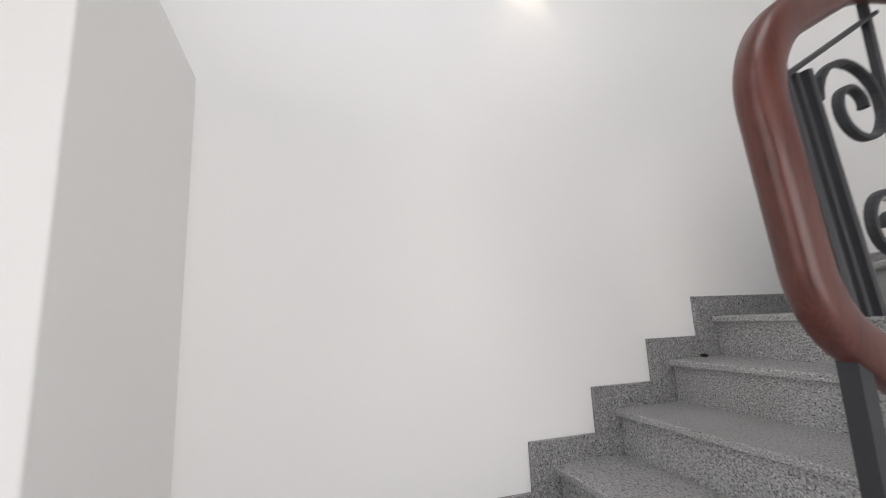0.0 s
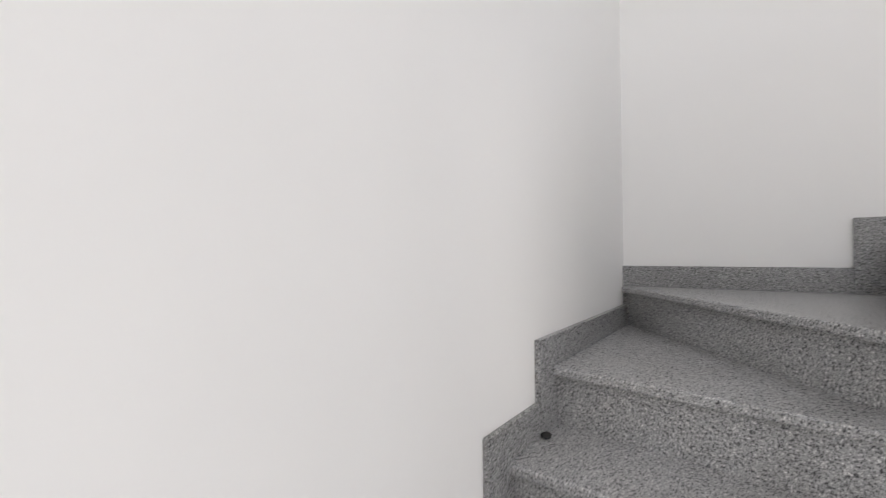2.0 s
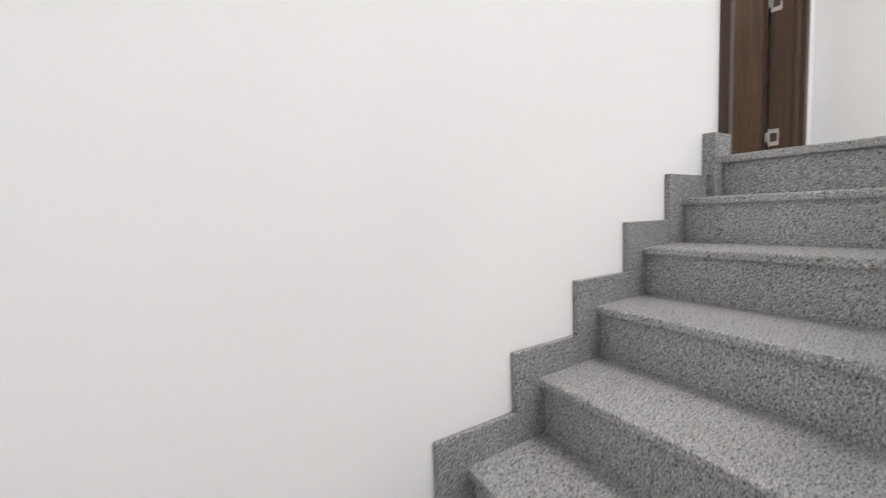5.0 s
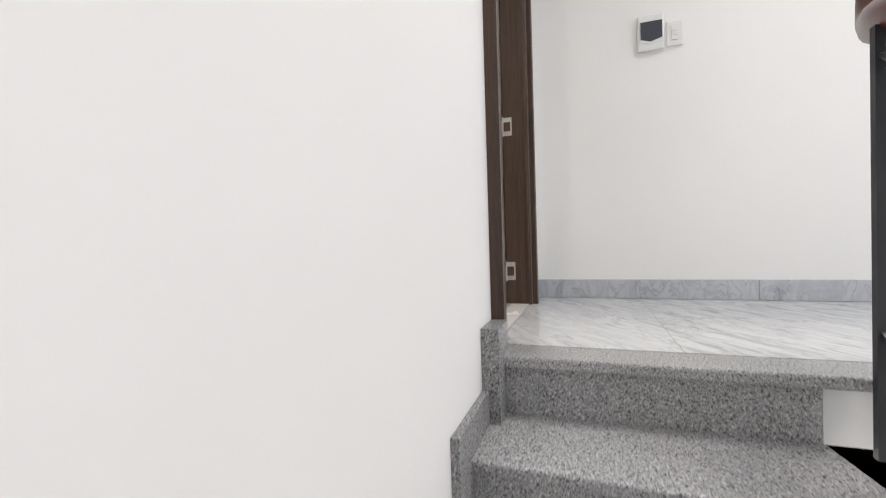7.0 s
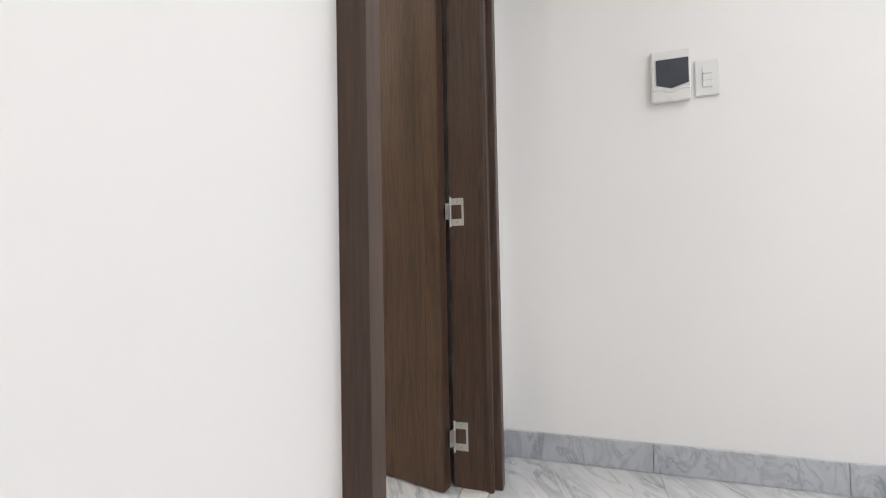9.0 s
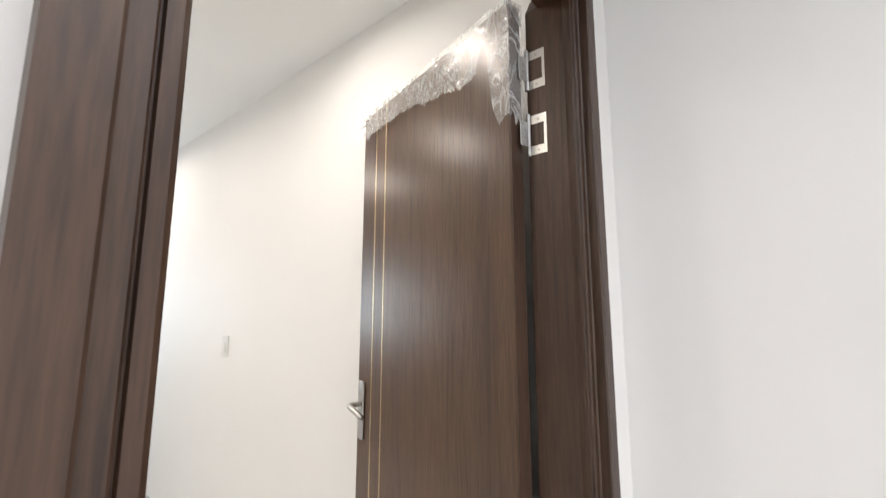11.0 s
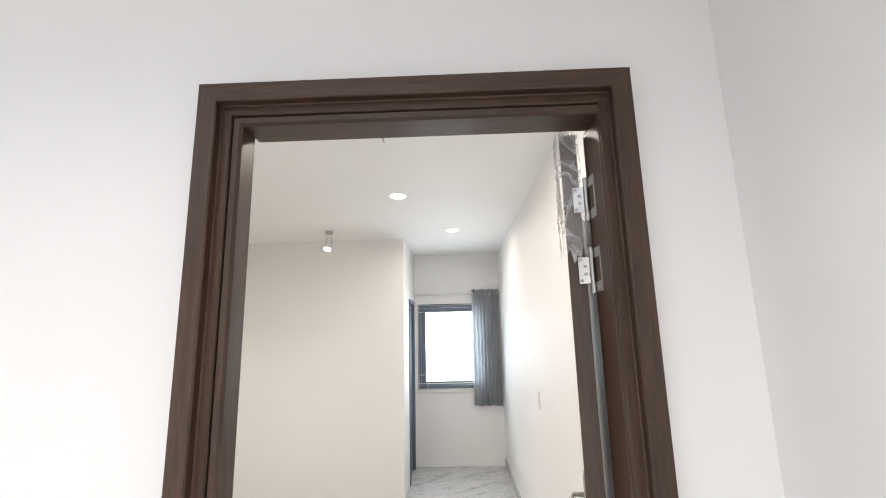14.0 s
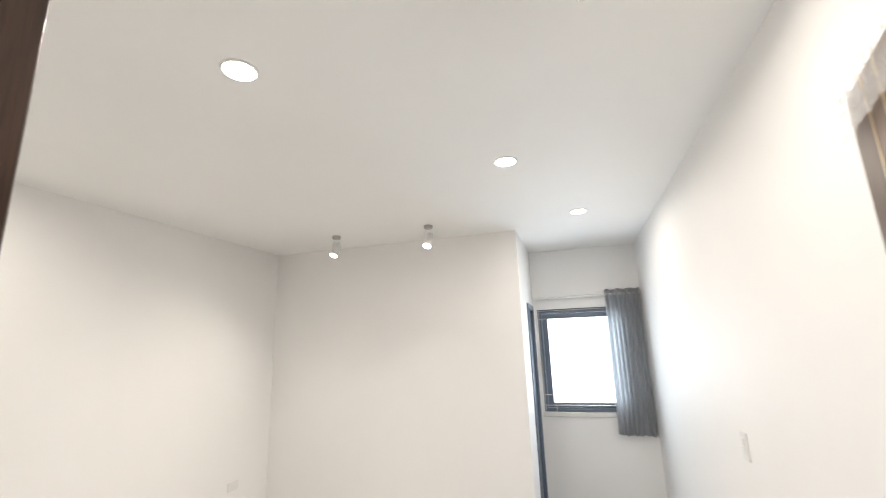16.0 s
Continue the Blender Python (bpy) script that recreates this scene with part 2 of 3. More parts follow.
def rounded_path(pts, radius, per=7):
    """Straight runs with rounded corners."""
    p = [Vector(q) for q in pts]
    out = [p[0]]
    for a, b, c in zip(p, p[1:], p[2:]):
        r = min(radius, (b - a).length * 0.48, (c - b).length * 0.48)
        s, e = b + (a - b).normalized() * r, b + (c - b).normalized() * r
        for k in range(per + 1):
            q = k / per
            out.append((1 - q) ** 2 * s + 2 * q * (1 - q) * b + q * q * e)
    out.append(p[-1])
    return out


def swept(bm, path, wide, high, n=14, power=2.6, side=None):
    """A rounded section carried along a path."""
    rings = []
    u = side
    for k, p in enumerate(path):
        t = (path[min(k + 1, len(path) - 1)] - path[max(k - 1, 0)]).normalized()
        if u is None:
            u = t.cross(Vector((0, 0, 1)))
            if u.length < 0.05:
                u = Vector((1, 0, 0))
        u = (u - t * u.dot(t)).normalized()
        w = t.cross(u)
        ring = []
        for j in range(n):
            a = 2 * math.pi * j / n
            c, s = math.cos(a), math.sin(a)
            ring.append(bm.verts.new(p + u * (wide / 2 * math.copysign(abs(c) ** (2 / power), c)) + w * (high / 2 * math.copysign(abs(s) ** (2 / power), s))))
        rings.append(ring)
    for a, b in zip(rings, rings[1:]):
        for j in range(n):
            bm.faces.new((a[j], a[(j + 1) % n], b[(j + 1) % n], b[j]))
    for ring in (rings[0], rings[-1]):
        bm.faces.new(ring)
    return bm


def thing(name, label, category, x=0.0, y=0.0, z=0.0, group=""):
    ob = new(name)
    ob.matrix_basis = pose(x, y, z)
    return tagged(ob, label, category, group)


def setting(name, bm, mat, label, category):
    return tagged(link(name, bm, mat), label, category, kind="structure")


# ---- the shell ----
# wall A and the hall
setting("wall_west", boxed(-0.2, 0, HALL_S, 0, LOBBY - 0.2, CEIL), WHITE, "smooth white painted stair wall with grey granite stepped skirting", "wall")
bm = bmesh.new()
DX0, DX1, DTOP = 2.515, 3.40, 2.17
box(bm, -0.2, DX0, 0, 0.05, LOBBY - 0.2, CEIL)
box(bm, -0.2, 2.42, 0.05, WALL_B, LOBBY - 0.2, CEIL)
box(bm, DX1, WALL_C + 0.2, 0, WALL_B, LOBBY - 0.2, CEIL)
box(bm, DX0, DX1, 0, WALL_B, DTOP, CEIL)
box(bm, DX0, DX1, 0, WALL_B, LOBBY - 0.2, -0.012)
setting("wall_north", bm, WHITE, "smooth white painted wall pierced by a dark bedroom doorway", "wall")
# the upper and lower openings are added out of view for the side lights
bm = bmesh.new()
box(bm, WALL_C, WALL_C + 0.2, HALL_S, 0, -0.4, 0.2)
box(bm, WALL_C, WALL_C + 0.2, HALL_S, 0, 2.1, CEIL)
box(bm, WALL_C, WALL_C + 0.2, HALL_S, -3.5, 0.2, 2.1)
box(bm, WALL_C, WALL_C + 0.2, -2.0, 0, 0.2, 2.1)
box(bm, WALL_C, WALL_C + 0.2, HALL_S, 0, LOBBY - 0.2, -2.1)
box(bm, WALL_C, WALL_C + 0.2, HALL_S, -2.7, -2.1, -0.4)
box(bm, WALL_C, WALL_C + 0.2, -0.3, 0, -2.1, -0.4)
setting("wall_east", bm, WHITE, "plain white painted landing wall with an electrical panel", "wall")
# unseen south wall; its opening is added to let the hall light in
bm = bmesh.new()
box(bm, -0.2, 0.7, HALL_S - 0.15, HALL_S, LOBBY - 0.2, CEIL)
box(bm, 3.3, WALL_C + 0.2, HALL_S - 0.15, HALL_S, LOBBY - 0.2, CEIL)
box(bm, 0.7, 3.3, HALL_S - 0.15, HALL_S, LOBBY - 0.2, -1.9)
box(bm, 0.7, 3.3, HALL_S - 0.15, HALL_S, 2.1, CEIL)
setting("wall_south", bm, WHITE, "unseen plain white wall with a wide opening added for light", "wall")
# the skylight hole is out of view, assumed for the lamp above it
bm = bmesh.new()
box(bm, -0.2, 1.55, HALL_S - 0.15, WALL_B, CEIL, CEIL + 0.12)
box(bm, 3.25, WALL_C + 0.2, HALL_S - 0.15, WALL_B, CEIL, CEIL + 0.12)
box(bm, 1.55, 3.25, HALL_S - 0.15, -3.1, CEIL, CEIL + 0.12)
box(bm, 1.55, 3.25, -0.9, WALL_B, CEIL, CEIL + 0.12)
setting("ceiling_hall", bm, WHITE_CEIL, "smooth white painted ceiling over the stair hall with an assumed skylight opening", "ceiling")
setting("floor_lobby", boxed(0, WALL_C, HALL_S, 0, LOBBY - 0.2, LOBBY), MARBLE, "pale grey polished marble floor below the stairs", "floor")
# hidden slab, added to keep light off the upper left of the west wall
setting("floor_upper_hall", boxed(0, B_NOSE_TOP, HALL_S, -3.12, -0.18, 0.0), MARBLE, "unseen pale grey marble slab added to shade the stair wall", "floor")
setting("wall_stub", boxed(0, 0.72, -3.25, -2.925, LOBBY, -0.48, bevel=0.004), WHITE, "white painted projecting wall stub beside the stair", "wall")

# bedroom
setting("floor_bedroom", boxed(ROOM_W, ROOM_E, WALL_B, ROOM_N, -0.2, -0.004), GROUT, "pale grey marble tiled bedroom floor", "floor")
setting("wall_bedroom_west", boxed(ROOM_W - 0.15, ROOM_W, WALL_B, ROOM_N + 0.15, -0.2, CEIL), WHITE, "smooth warm white painted bedroom wall", "wall")
setting("wall_bedroom_east", boxed(ROOM_E, ROOM_E + 0.15, WALL_B, ROOM_N + 0.15, -0.2, CEIL), WHITE, "smooth warm white painted bedroom wall with a switch", "wall")
BY0, BY1, BTOP = 4.06, 4.62, 2.0
bm = bmesh.new()
box(bm, ROOM_W, PART_X, PART_Y, PART_Y + 0.1, 0, CEIL)
box(bm, PART_X - 0.1, PART_X, PART_Y + 0.1, BY0, 0, CEIL)
box(bm, PART_X - 0.1, PART_X, BY1, ROOM_N, 0, CEIL)
box(bm, PART_X - 0.1, PART_X, BY0, BY1, BTOP, CEIL)
setting("wall_partition", bm, WHITE, "white painted bathroom partition standing out into the bedroom", "wall")
WX0, WX1, WZ0, WZ1 = 2.53, 3.44, 0.91, 1.965
bm = bmesh.new()
box(bm, ROOM_W, WX0, ROOM_N, ROOM_N + 0.15, -0.2, CEIL)
box(bm, WX1, ROOM_E, ROOM_N, ROOM_N + 0.15, -0.2, CEIL)
box(bm, WX0, WX1, ROOM_N, ROOM_N + 0.15, -0.2, WZ0)
box(bm, WX0, WX1, ROOM_N, ROOM_N + 0.15, WZ1, CEIL)
setting("wall_window", bm, WHITE, "white painted end wall under and over the window", "wall")
setting("ceiling_bedroom", boxed(ROOM_W - 0.15, ROOM_E + 0.15, WALL_B, ROOM_N + 0.15, CEIL, CEIL + 0.12), WHITE_CEIL, "smooth white bedroom ceiling with recessed round lights", "ceiling")

# ---- stairs ----
PX, PY = 0.758, -0.885
IN1, IN2 = 0.86, -0.97
NOSE, SLAB = 0.025, 0.027
A_NOSE = [-2.26, -1.975, -1.69, -1.40, -1.11, -0.84]   # flight 1 nosings along wall A, up to the winder
B_NOSE = [0.835 + GOING * k for k in range(7)]         # flight 2 nosings along wall B, the last is the landing's

stairs = thing("staircase", "grey speckled granite winder staircase with white painted sides", "staircase", 0.4, -1.0, LOBBY)
stairs["kind"] = "structure"


def riser(x0, y0, x1, y1, z0, z1, back):
    """An upright slab from (x0, y0) to (x1, y1), behind the line by `back`."""
    d = Vector((x1 - x0, y1 - y0)).normalized()
    nrm = Vector((-d.y, d.x)) * back
    off = nrm.normalized() * NOSE
    a, b = Vector((x0, y0)) + off, Vector((x1, y1)) + off
    return prism([a, b, b + nrm, a + nrm], z0, z1)


def step(pts, z, front, back):
    """One tread with its riser; front is the nosing line, back is the side on which the tread lies."""
    part("tread", prism(pts, z - SLAB, z, 0.006), GRANITE, stairs, "grey granite tread with a rounded nosing")
    (x0, y0), (x1, y1) = front
    part("riser", riser(x0, y0, x1, y1, z - RISE, z - SLAB, back), GRANITE, stairs, "grey granite riser")


bodies = bmesh.new()


def body(pts, z0, z1):
    piece = prism(pts, z0, z1)
    tmp = bpy.data.meshes.new("tmp")
    piece.to_mesh(tmp)
    piece.free()
    bodies.from_mesh(tmp)
    bpy.data.meshes.remove(tmp)


OV = 0.035
levels = [-13, -12, -11, -10, -9, -8]
for k, (y, lv) in enumerate(zip(A_NOSE, levels)):
    z = lv * RISE
    if k < 5:
        y2 = A_NOSE[k + 1] + NOSE + 0.02
        step([(0, y), (IN1 + OV, y), (IN1 + OV, y2), (0, y2)], z, ((0, y), (IN1, y)), 0.02)
        body([(0.001, y + 0.04), (IN1 - 0.004, y + 0.04), (IN1 - 0.004, y2 + 0.02), (0.001, y2 + 0.02)], max(LOBBY, z - 0.42), z - SLAB)
    else:
        step([(0, y), (PX + 0.06, y - 0.09), (PX + 0.06, PY + 0.03), (0.03, -0.02), (0.0, -0.02)], z, ((0, y), (PX + 0.03, y - 0.09)), 0.02)
        body([(0.001, y + 0.04), (PX + 0.026, y - 0.04), (PX + 0.026, PY + 0.03), (0.001, -0.01)], z - 0.42, z - SLAB)
# the corner winder
z = -7 * RISE
step([(0, -0.035), (PX + 0.025, PY - 0.06), (PX + 0.095, PY - 0.03), (PX + 0.085, PY + 0.06), (B_NOSE[0] + 0.05, 0), (0, 0)], z, ((0.0, -0.03), (PX + 0.015, PY - 0.03)), 0.02)
body([(0.03, -0.005), (PX + 0.028, PY + 0.015), (B_NOSE[0] + 0.04, -0.005)], z - 0.42, z - SLAB)
for k, x in enumerate(B_NOSE):
    z = (k - 6) * RISE
    xi = x - (0.095, 0.10, 0.10, 0.08, 0.05, 0.02, 0.0)[k]
    if k < 6:
        x2 = B_NOSE[k + 1] + NOSE + 0.02
        inner, inner2 = IN2 + 0.03 * k, IN2 + 0.03 * (k + 1)
        step([(x, 0), (xi, inner - 0.006), (x2, inner2 - 0.006), (x2, 0)], z, ((x, 0), (xi + (0.006 if k == 0 else 0), inner + (0.055 if k == 0 else 0))), 0.02)
        body([(x + 0.04, -0.001), (xi + 0.045, inner + 0.12), (x2 + 0.02, inner2 + 0.12), (x2 + 0.02, -0.001)], z - 0.42, z - SLAB)
part("stringer", bodies, WHITE, stairs, "white painted side and underside of the stairs")

# landing: slab, granite edge, riser below it
LX = 2.56
setting("landing_slab", boxed(B_NOSE[6] + 0.045, WALL_C, HALL_S, 0, -0.18, -0.012), WHITE, "white painted landing slab under marble tiles", "floor")
part("tread", boxed(B_NOSE[6] - 0.01, LX - 0.002, -3.1, -0.004, -0.032, 0.0, bevel=0.006), GRANITE, stairs, "grey granite edge strip of the landing")
part("riser", boxed(B_NOSE[6] + 0.02, B_NOSE[6] + 0.044, -0.79, 0, -RISE, -0.033), GRANITE, stairs, "grey granite riser")

# stepped granite skirting
K = 0.09
for k in range(6):
    y0, y1 = A_NOSE[k] - 0.09, (A_NOSE[k + 1] - 0.09 if k < 5 else -0.02)
    z = levels[k] * RISE
    part("skirting_tile", boxed(0, 0.018, y0, y1, z - RISE, z + K, bevel=0.002), GRANITE_DARK, stairs, "dark grey granite stepped skirting")
part("skirting_tile", boxed(0, 0.014, -0.0195, -0.0145, -8 * RISE, -7 * RISE + K), GRANITE_DARK, stairs)
part("skirting_tile", boxed(0.0, B_NOSE[0] - 0.09, -0.02, 0, -8 * RISE, -7 * RISE + K, bevel=0.002), GRANITE_DARK, stairs)
for k in range(7):
    x0, x1 = B_NOSE[k] - (0.09 if k < 6 else 0.07), (B_NOSE[k + 1] - (0.09 if k < 5 else 0.07) if k < 6 else 2.492)
    z = (k - 6) * RISE
    part("skirting_tile", boxed(x0, x1, -0.02 if k < 6 else -0.05, 0, z - RISE, z + K, bevel=0.002), GRANITE_DARK, stairs, "dark grey granite stepped skirting")

# ---- balustrade ----
rail = thing("stair_balustrade", "red-brown wooden handrail on black scrolled ironwork", "balustrade", 0.86, -1.4, LOBBY)
RX, RY = 0.88, -0.90
RAIL = [(0.98, -0.62, -2.02), (0.885, -1.35, -1.48), (0.88, -1.545, -1.36), (0.88, -1.605, -0.83), (0.88, -1.525, -0.69), (0.89, -1.20, -0.50), (0.942, -1.032, -0.52), (0.945, -1.035, -0.05), (2.40, RY, 0.80), (2.66, -1.01, 0.84), (2.68, -1.035, 1.20), (2.68, -1.9, 1.66)]
part("handrail", swept(bmesh.new(), rounded_path(RAIL, 0.12), 0.082, 0.098, 18, 2.8), RAIL_WOOD, rail, "red-brown lacquered wooden handrail with C-shaped turns", True)


def baluster(x, y, z0, z1, w=0.009):
    part("baluster", boxed(x - w, x + w, y - w, y + w, z0, z1), IRON, rail, "black square iron bar")


def iron_bar(pts, wide=0.028, high=0.012):
    part("iron_strip", swept(bmesh.new(), [Vector(p) for p in pts], wide, high, 8, 6), IRON, rail, "black flat iron strip")


def scroll(c, r, turns, axis, flip=1):
    pts = []
    for k in range(40):
        s = k / 39
        a, q = turns * 2 * math.pi * s, r * (1 - 0.78 * s)
        u, w = q * math.cos(a) * flip, q * math.sin(a)
        pts.append(Vector(c) + (Vector((0, u, w)) if axis == "y" else Vector((u, 0, w))))
    part("iron_scroll", swept(bmesh.new(), pts, 0.026, 0.014, 8, 4), IRON, rail, "black wrought iron scroll")


# the iron post behind the turn, then bars up the flight
iron_bar([(RX, -1.53, -0.78), (RX, -1.45, -1.36)], 0.03, 0.03)
iron_bar([(RX, -1.475, -0.80), (RX, -1.395, -1.36)], 0.014, 0.014)
iron_bar([(RX, -1.44, -0.79), (RX, -1.36, -1.36)], 0.03, 0.02)
baluster(RX, -1.47, -10 * RISE - RISE, -1.36, 0.02)
for k in range(1):
    y = -1.16
    step_z = [lv for yy, lv in zip(A_NOSE, levels) if yy <= y][-1] * RISE
    baluster(RX, y, step_z, -0.73 + (y + 1.525) * 0.59)
iron_bar([(RX, -1.54, -0.83), (RX, -1.13, -0.58)], 0.03, 0.012)
scroll((RX, -1.28, -0.86), 0.13, 1.5, "y", -1)
scroll((RX, -1.24, -1.16), 0.10, 1.5, "y", 1)
for k in range(8):
    x = 1.36 + 0.148 * k
    tread_z = ([j for j, bx in enumerate(B_NOSE) if bx <= x][-1] - 6) * RISE
    baluster(x, RY + 0.03, tread_z, -0.10 + (x - 1.0) * 0.614)
iron_bar([(1.36, RY + 0.02, 0.04), (2.40, RY + 0.02, 0.70)])
iron_bar([(1.36, RY + 0.02, -0.55), (2.40, RY + 0.02, 0.11)])
for k in range(3):
    scroll((1.53 + 0.33 * k, RY + 0.02, -0.12 + 0.205 * k), 0.15, 1.6, "x", 1 if k % 2 else -1)
baluster(2.52, -1.01, 0.0, 0.82, 0.014)

# ---- bedroom doorway ----
def portal():
    d = tagged(new("door_frame"), "dark walnut moulded door frame set in a white wall", "door frame")
    d.matrix_basis = pose(2.96, 0.0, 0.0)
    X0, X1, ZT = 2.494, 3.429, 2.196
    # (offset from the outer edge, depth) of the moulded section; the hinge side has no stop
    face = [(0.0, 0.0), (0.0, -0.04), (0.038, -0.04), (0.041, -0.037), (0.041, -0.018), (0.044, -0.015), (0.062, -0.016), (0.0645, -0.013)]
    prof = face + [(0.0645, -0.005), (0.068, -0.005), (0.069, -0.012), (0.081, -0.012), (0.087, -0.006), (0.087, 0.075), (0.085, 0.077), (0.029, 0.077), (0.029, 0.0)]
    hinge = face + [(0.0645, -0.008), (0.066, -0.006), (0.066, 0.0), (0.064, 0.008), (0.062, 0.014), (0.062, 0.094), (0.062, 0.112), (0.029, 0.112), (0.029, 0.0)]
    latch = [(o, min(y, 0.050 if o > 0.086 else 0.052)) for o, y in prof]
    n = len(prof)

    def run(lo, hi):
        bm = bmesh.new()
        rings = [[bm.verts.new(p) for p in ring] for ring in (lo, hi)]
        for j in range(n):
            bm.faces.new((rings[0][j], rings[0][(j + 1) % n], rings[1][(j + 1) % n], rings[1][j]))
        bm.faces.new(rings[0]), bm.faces.new(rings[1])
        return bm

    left = [(X0 + q[0], q[1], ZT - p[0]) for q, p in zip(latch, prof)]
    right = [(X1 - h[0], h[1], ZT - p[0]) for h, p in zip(hinge, prof)]
    part("jamb", run([(x, y, 0.0) for x, y, z in left], left), WOOD, d, "dark walnut moulded jamb")
    part("jamb", run([(x, y, 0.0) for x, y, z in right], right), WOOD, d, "dark walnut moulded jamb carrying four hinges")
    part("head", run([(x, p[1], z) for (x, y, z), p in zip(left, prof)], [(x, p[1], z) for (x, y, z), p in zip(right, prof)]), WOOD_H, d, "dark walnut moulded head")
    return d


frame_thing = portal()
setting("threshold", boxed(2.516, 3.399, 0.0, 0.085, -0.012, 0.003), SILL_STONE, "white stone threshold strip in the doorway", "threshold")

# the leaf, swung in past a right angle; local x runs from the hinge to the free edge
HX, HY = 3.312, 0.130
LEAF_W, LEAF_T, LEAF_H = 0.82, 0.04, 2.115
leaf = tagged(new("bedroom_door"), "open dark walnut door with gold inlay lines and torn plastic film", "door")
leaf.matrix_basis = pose(HX, HY, 0.008, 0, 0, 75)


def leaf_part(name, bm, mat, label="", smooth=False, parent=None):
    ob = link(name, bm, mat, None, label, smooth)
    ob.parent = parent or leaf
    return ob


leaf_part("panel", boxed(0.004, LEAF_W, -LEAF_T, 0.0, 0.0, LEAF_H, bevel=0.002), WOOD_GLOSS, "dark walnut laminate door panel")
for q in (0.635, 0.71):
    leaf_part("inlay_line", boxed(q, q + 0.006, 0.0, 0.0012, 0.0, LEAF_H), GOLD, "thin pale gold inlay line")
leaf_part("edge_strip", boxed(0.0, 0.004, -LEAF_T + 0.002, -0.002, 0.004, LEAF_H - 0.004), WOOD, "dark walnut edge of the door")
rose = leaf_part("handle_plate", boxed(0.76, 0.80, 0.0014, 0.009, 0.90, 1.10, bevel=0.003), STEEL, "worn bronze handle plate")
bm = bmesh.new()
swept(bm, rounded_path([(0.78, 0.008, 1.02), (0.78, 0.055, 1.02), (0.67, 0.055, 1.0)], 0.02), 0.018, 0.018, 12, 2)
leaf_part("lever", bm, STEEL, "metal lever handle", True, rose)

HINGES = [(0.121, 0.212), (0.844, 0.934), (1.731, 1.831), (1.90, 2.0)]
for z0, z1 in HINGES:
    hg = tagged(new("door_hinge"), "brushed steel cut-out butterfly hinge screwed to the jamb", "hinge", "hinges of the bedroom door")
    hg.matrix_basis = pose(3.366, 0.1, (z0 + z1) / 2)
    bm = bmesh.new()
    for a in ((0.064, 0.071, z0, z1), (0.071, 0.108, z0, z0 + 0.022), (0.071, 0.108, z1 - 0.022, z1)):
        box(bm, 3.3665, 3.3685, a[0], a[1], a[2], a[3])
    plate = part("jamb_plate", bm, STEEL, hg, "U-shaped steel plate")
    cuts = [z0 - 0.004, z0 + 0.021, z1 - 0.021, z1 + 0.004]
    for lo, hi in zip(cuts, cuts[1:]):
        bm = turned(bmesh.new(), [(0.0045, lo), (0.0055, lo + 0.0012), (0.0055, hi - 0.0012), (0.0045, hi)], pose(3.361, 0.109, 0), 16)
        part("knuckle", bm, STEEL, hg)
    bm = boxed(-0.030, -0.005, -0.0012, 0.0012, z0 + 0.019, z1 - 0.019, bevel=0.0009)
    bmesh.ops.transform(bm, matrix=Matrix.Translation((3.360, 0.106, 0)) @ pose(0, 0, 0, 0, 0, -17), verts=bm.verts)
    leaf_plate = part("leaf_plate", bm, STEEL, hg, "steel plate on the door edge")
    for u, zz in ((-0.024, z0 + 0.026), (-0.015, z0 + 0.041), (-0.015, z1 - 0.041), (-0.024, z1 - 0.026)):
        bm = turned(bmesh.new(), [(0.0042, 0), (0.0042, 0.0006), (0.0028, 0.0008), (0.0024, 0.0002)], Matrix.Translation((3.360, 0.106, 0)) @ pose(0, 0, 0, 0, 0, -17) @ pose(u, -0.0012, zz, 90, 0, 0), 12)
        part("screw", bm, GREY_PLASTIC, leaf_plate)
    for zz in (z0 + 0.011, z1 - 0.011):
        part("screw", turned(bmesh.new(), [(0.004, 0), (0.003, 0.0012)], pose(3.3665, 0.086, zz, 0, -90, 0), 10), GREY_PLASTIC, plate)


def torn_film(name, parent, label, x0, x1, low, y, seed):
    """A crumpled sheet hanging over the top of the door, ragged below."""
    bm = bmesh.new()
    nx, nz = 170, 30
    grid = []
    for i in range(nx + 1):
        x = x0 + (x1 - x0) * i / nx
        drop = low(x) + 0.014 * noise.noise(Vector((x * 70, seed, 0))) + 0.008 * noise.noise(Vector((x * 190, seed, 8))) + 0.02 * noise.noise(Vector((x * 18, seed, 3)))
        col = []
        for j in range(nz + 1):
            s = j / nz
            zz = LEAF_H + 0.006 - drop * s
            yy = y + 0.004 + 0.010 * abs(noise.noise(Vector((x * 14 + zz * 9, zz * 16 - x * 8, seed)))) + 0.006 * abs(noise.noise(Vector((x * 50, zz * 40, seed + 5)))) + 0.006 * s
            col.append(bm.verts.new((x + 0.006 * noise.noise(Vector((x * 30, zz * 30, seed))), yy, zz)))
        grid.append(col)
    for i in range(nx):
        for j in range(nz):
            bm.faces.new((grid[i][j], grid[i + 1][j], grid[i + 1][j + 1], grid[i][j + 1]))
    return leaf_part(name, bm, FILM, label, True)


torn_film("plastic_film", leaf, "torn crumpled clear plastic wrap", -0.01, LEAF_W + 0.01, lambda x: 0.105 + 0.06 * max(0, 1 - abs(x - 0.17) / 0.3) - 0.05 * max(0, 1 - abs(x - 0.085) / 0.028) + 0.18 * max(0, 1 - (max(x, 0) / 0.062) ** 4), 0.002, 2.0)
bm = bmesh.new()
cols = []
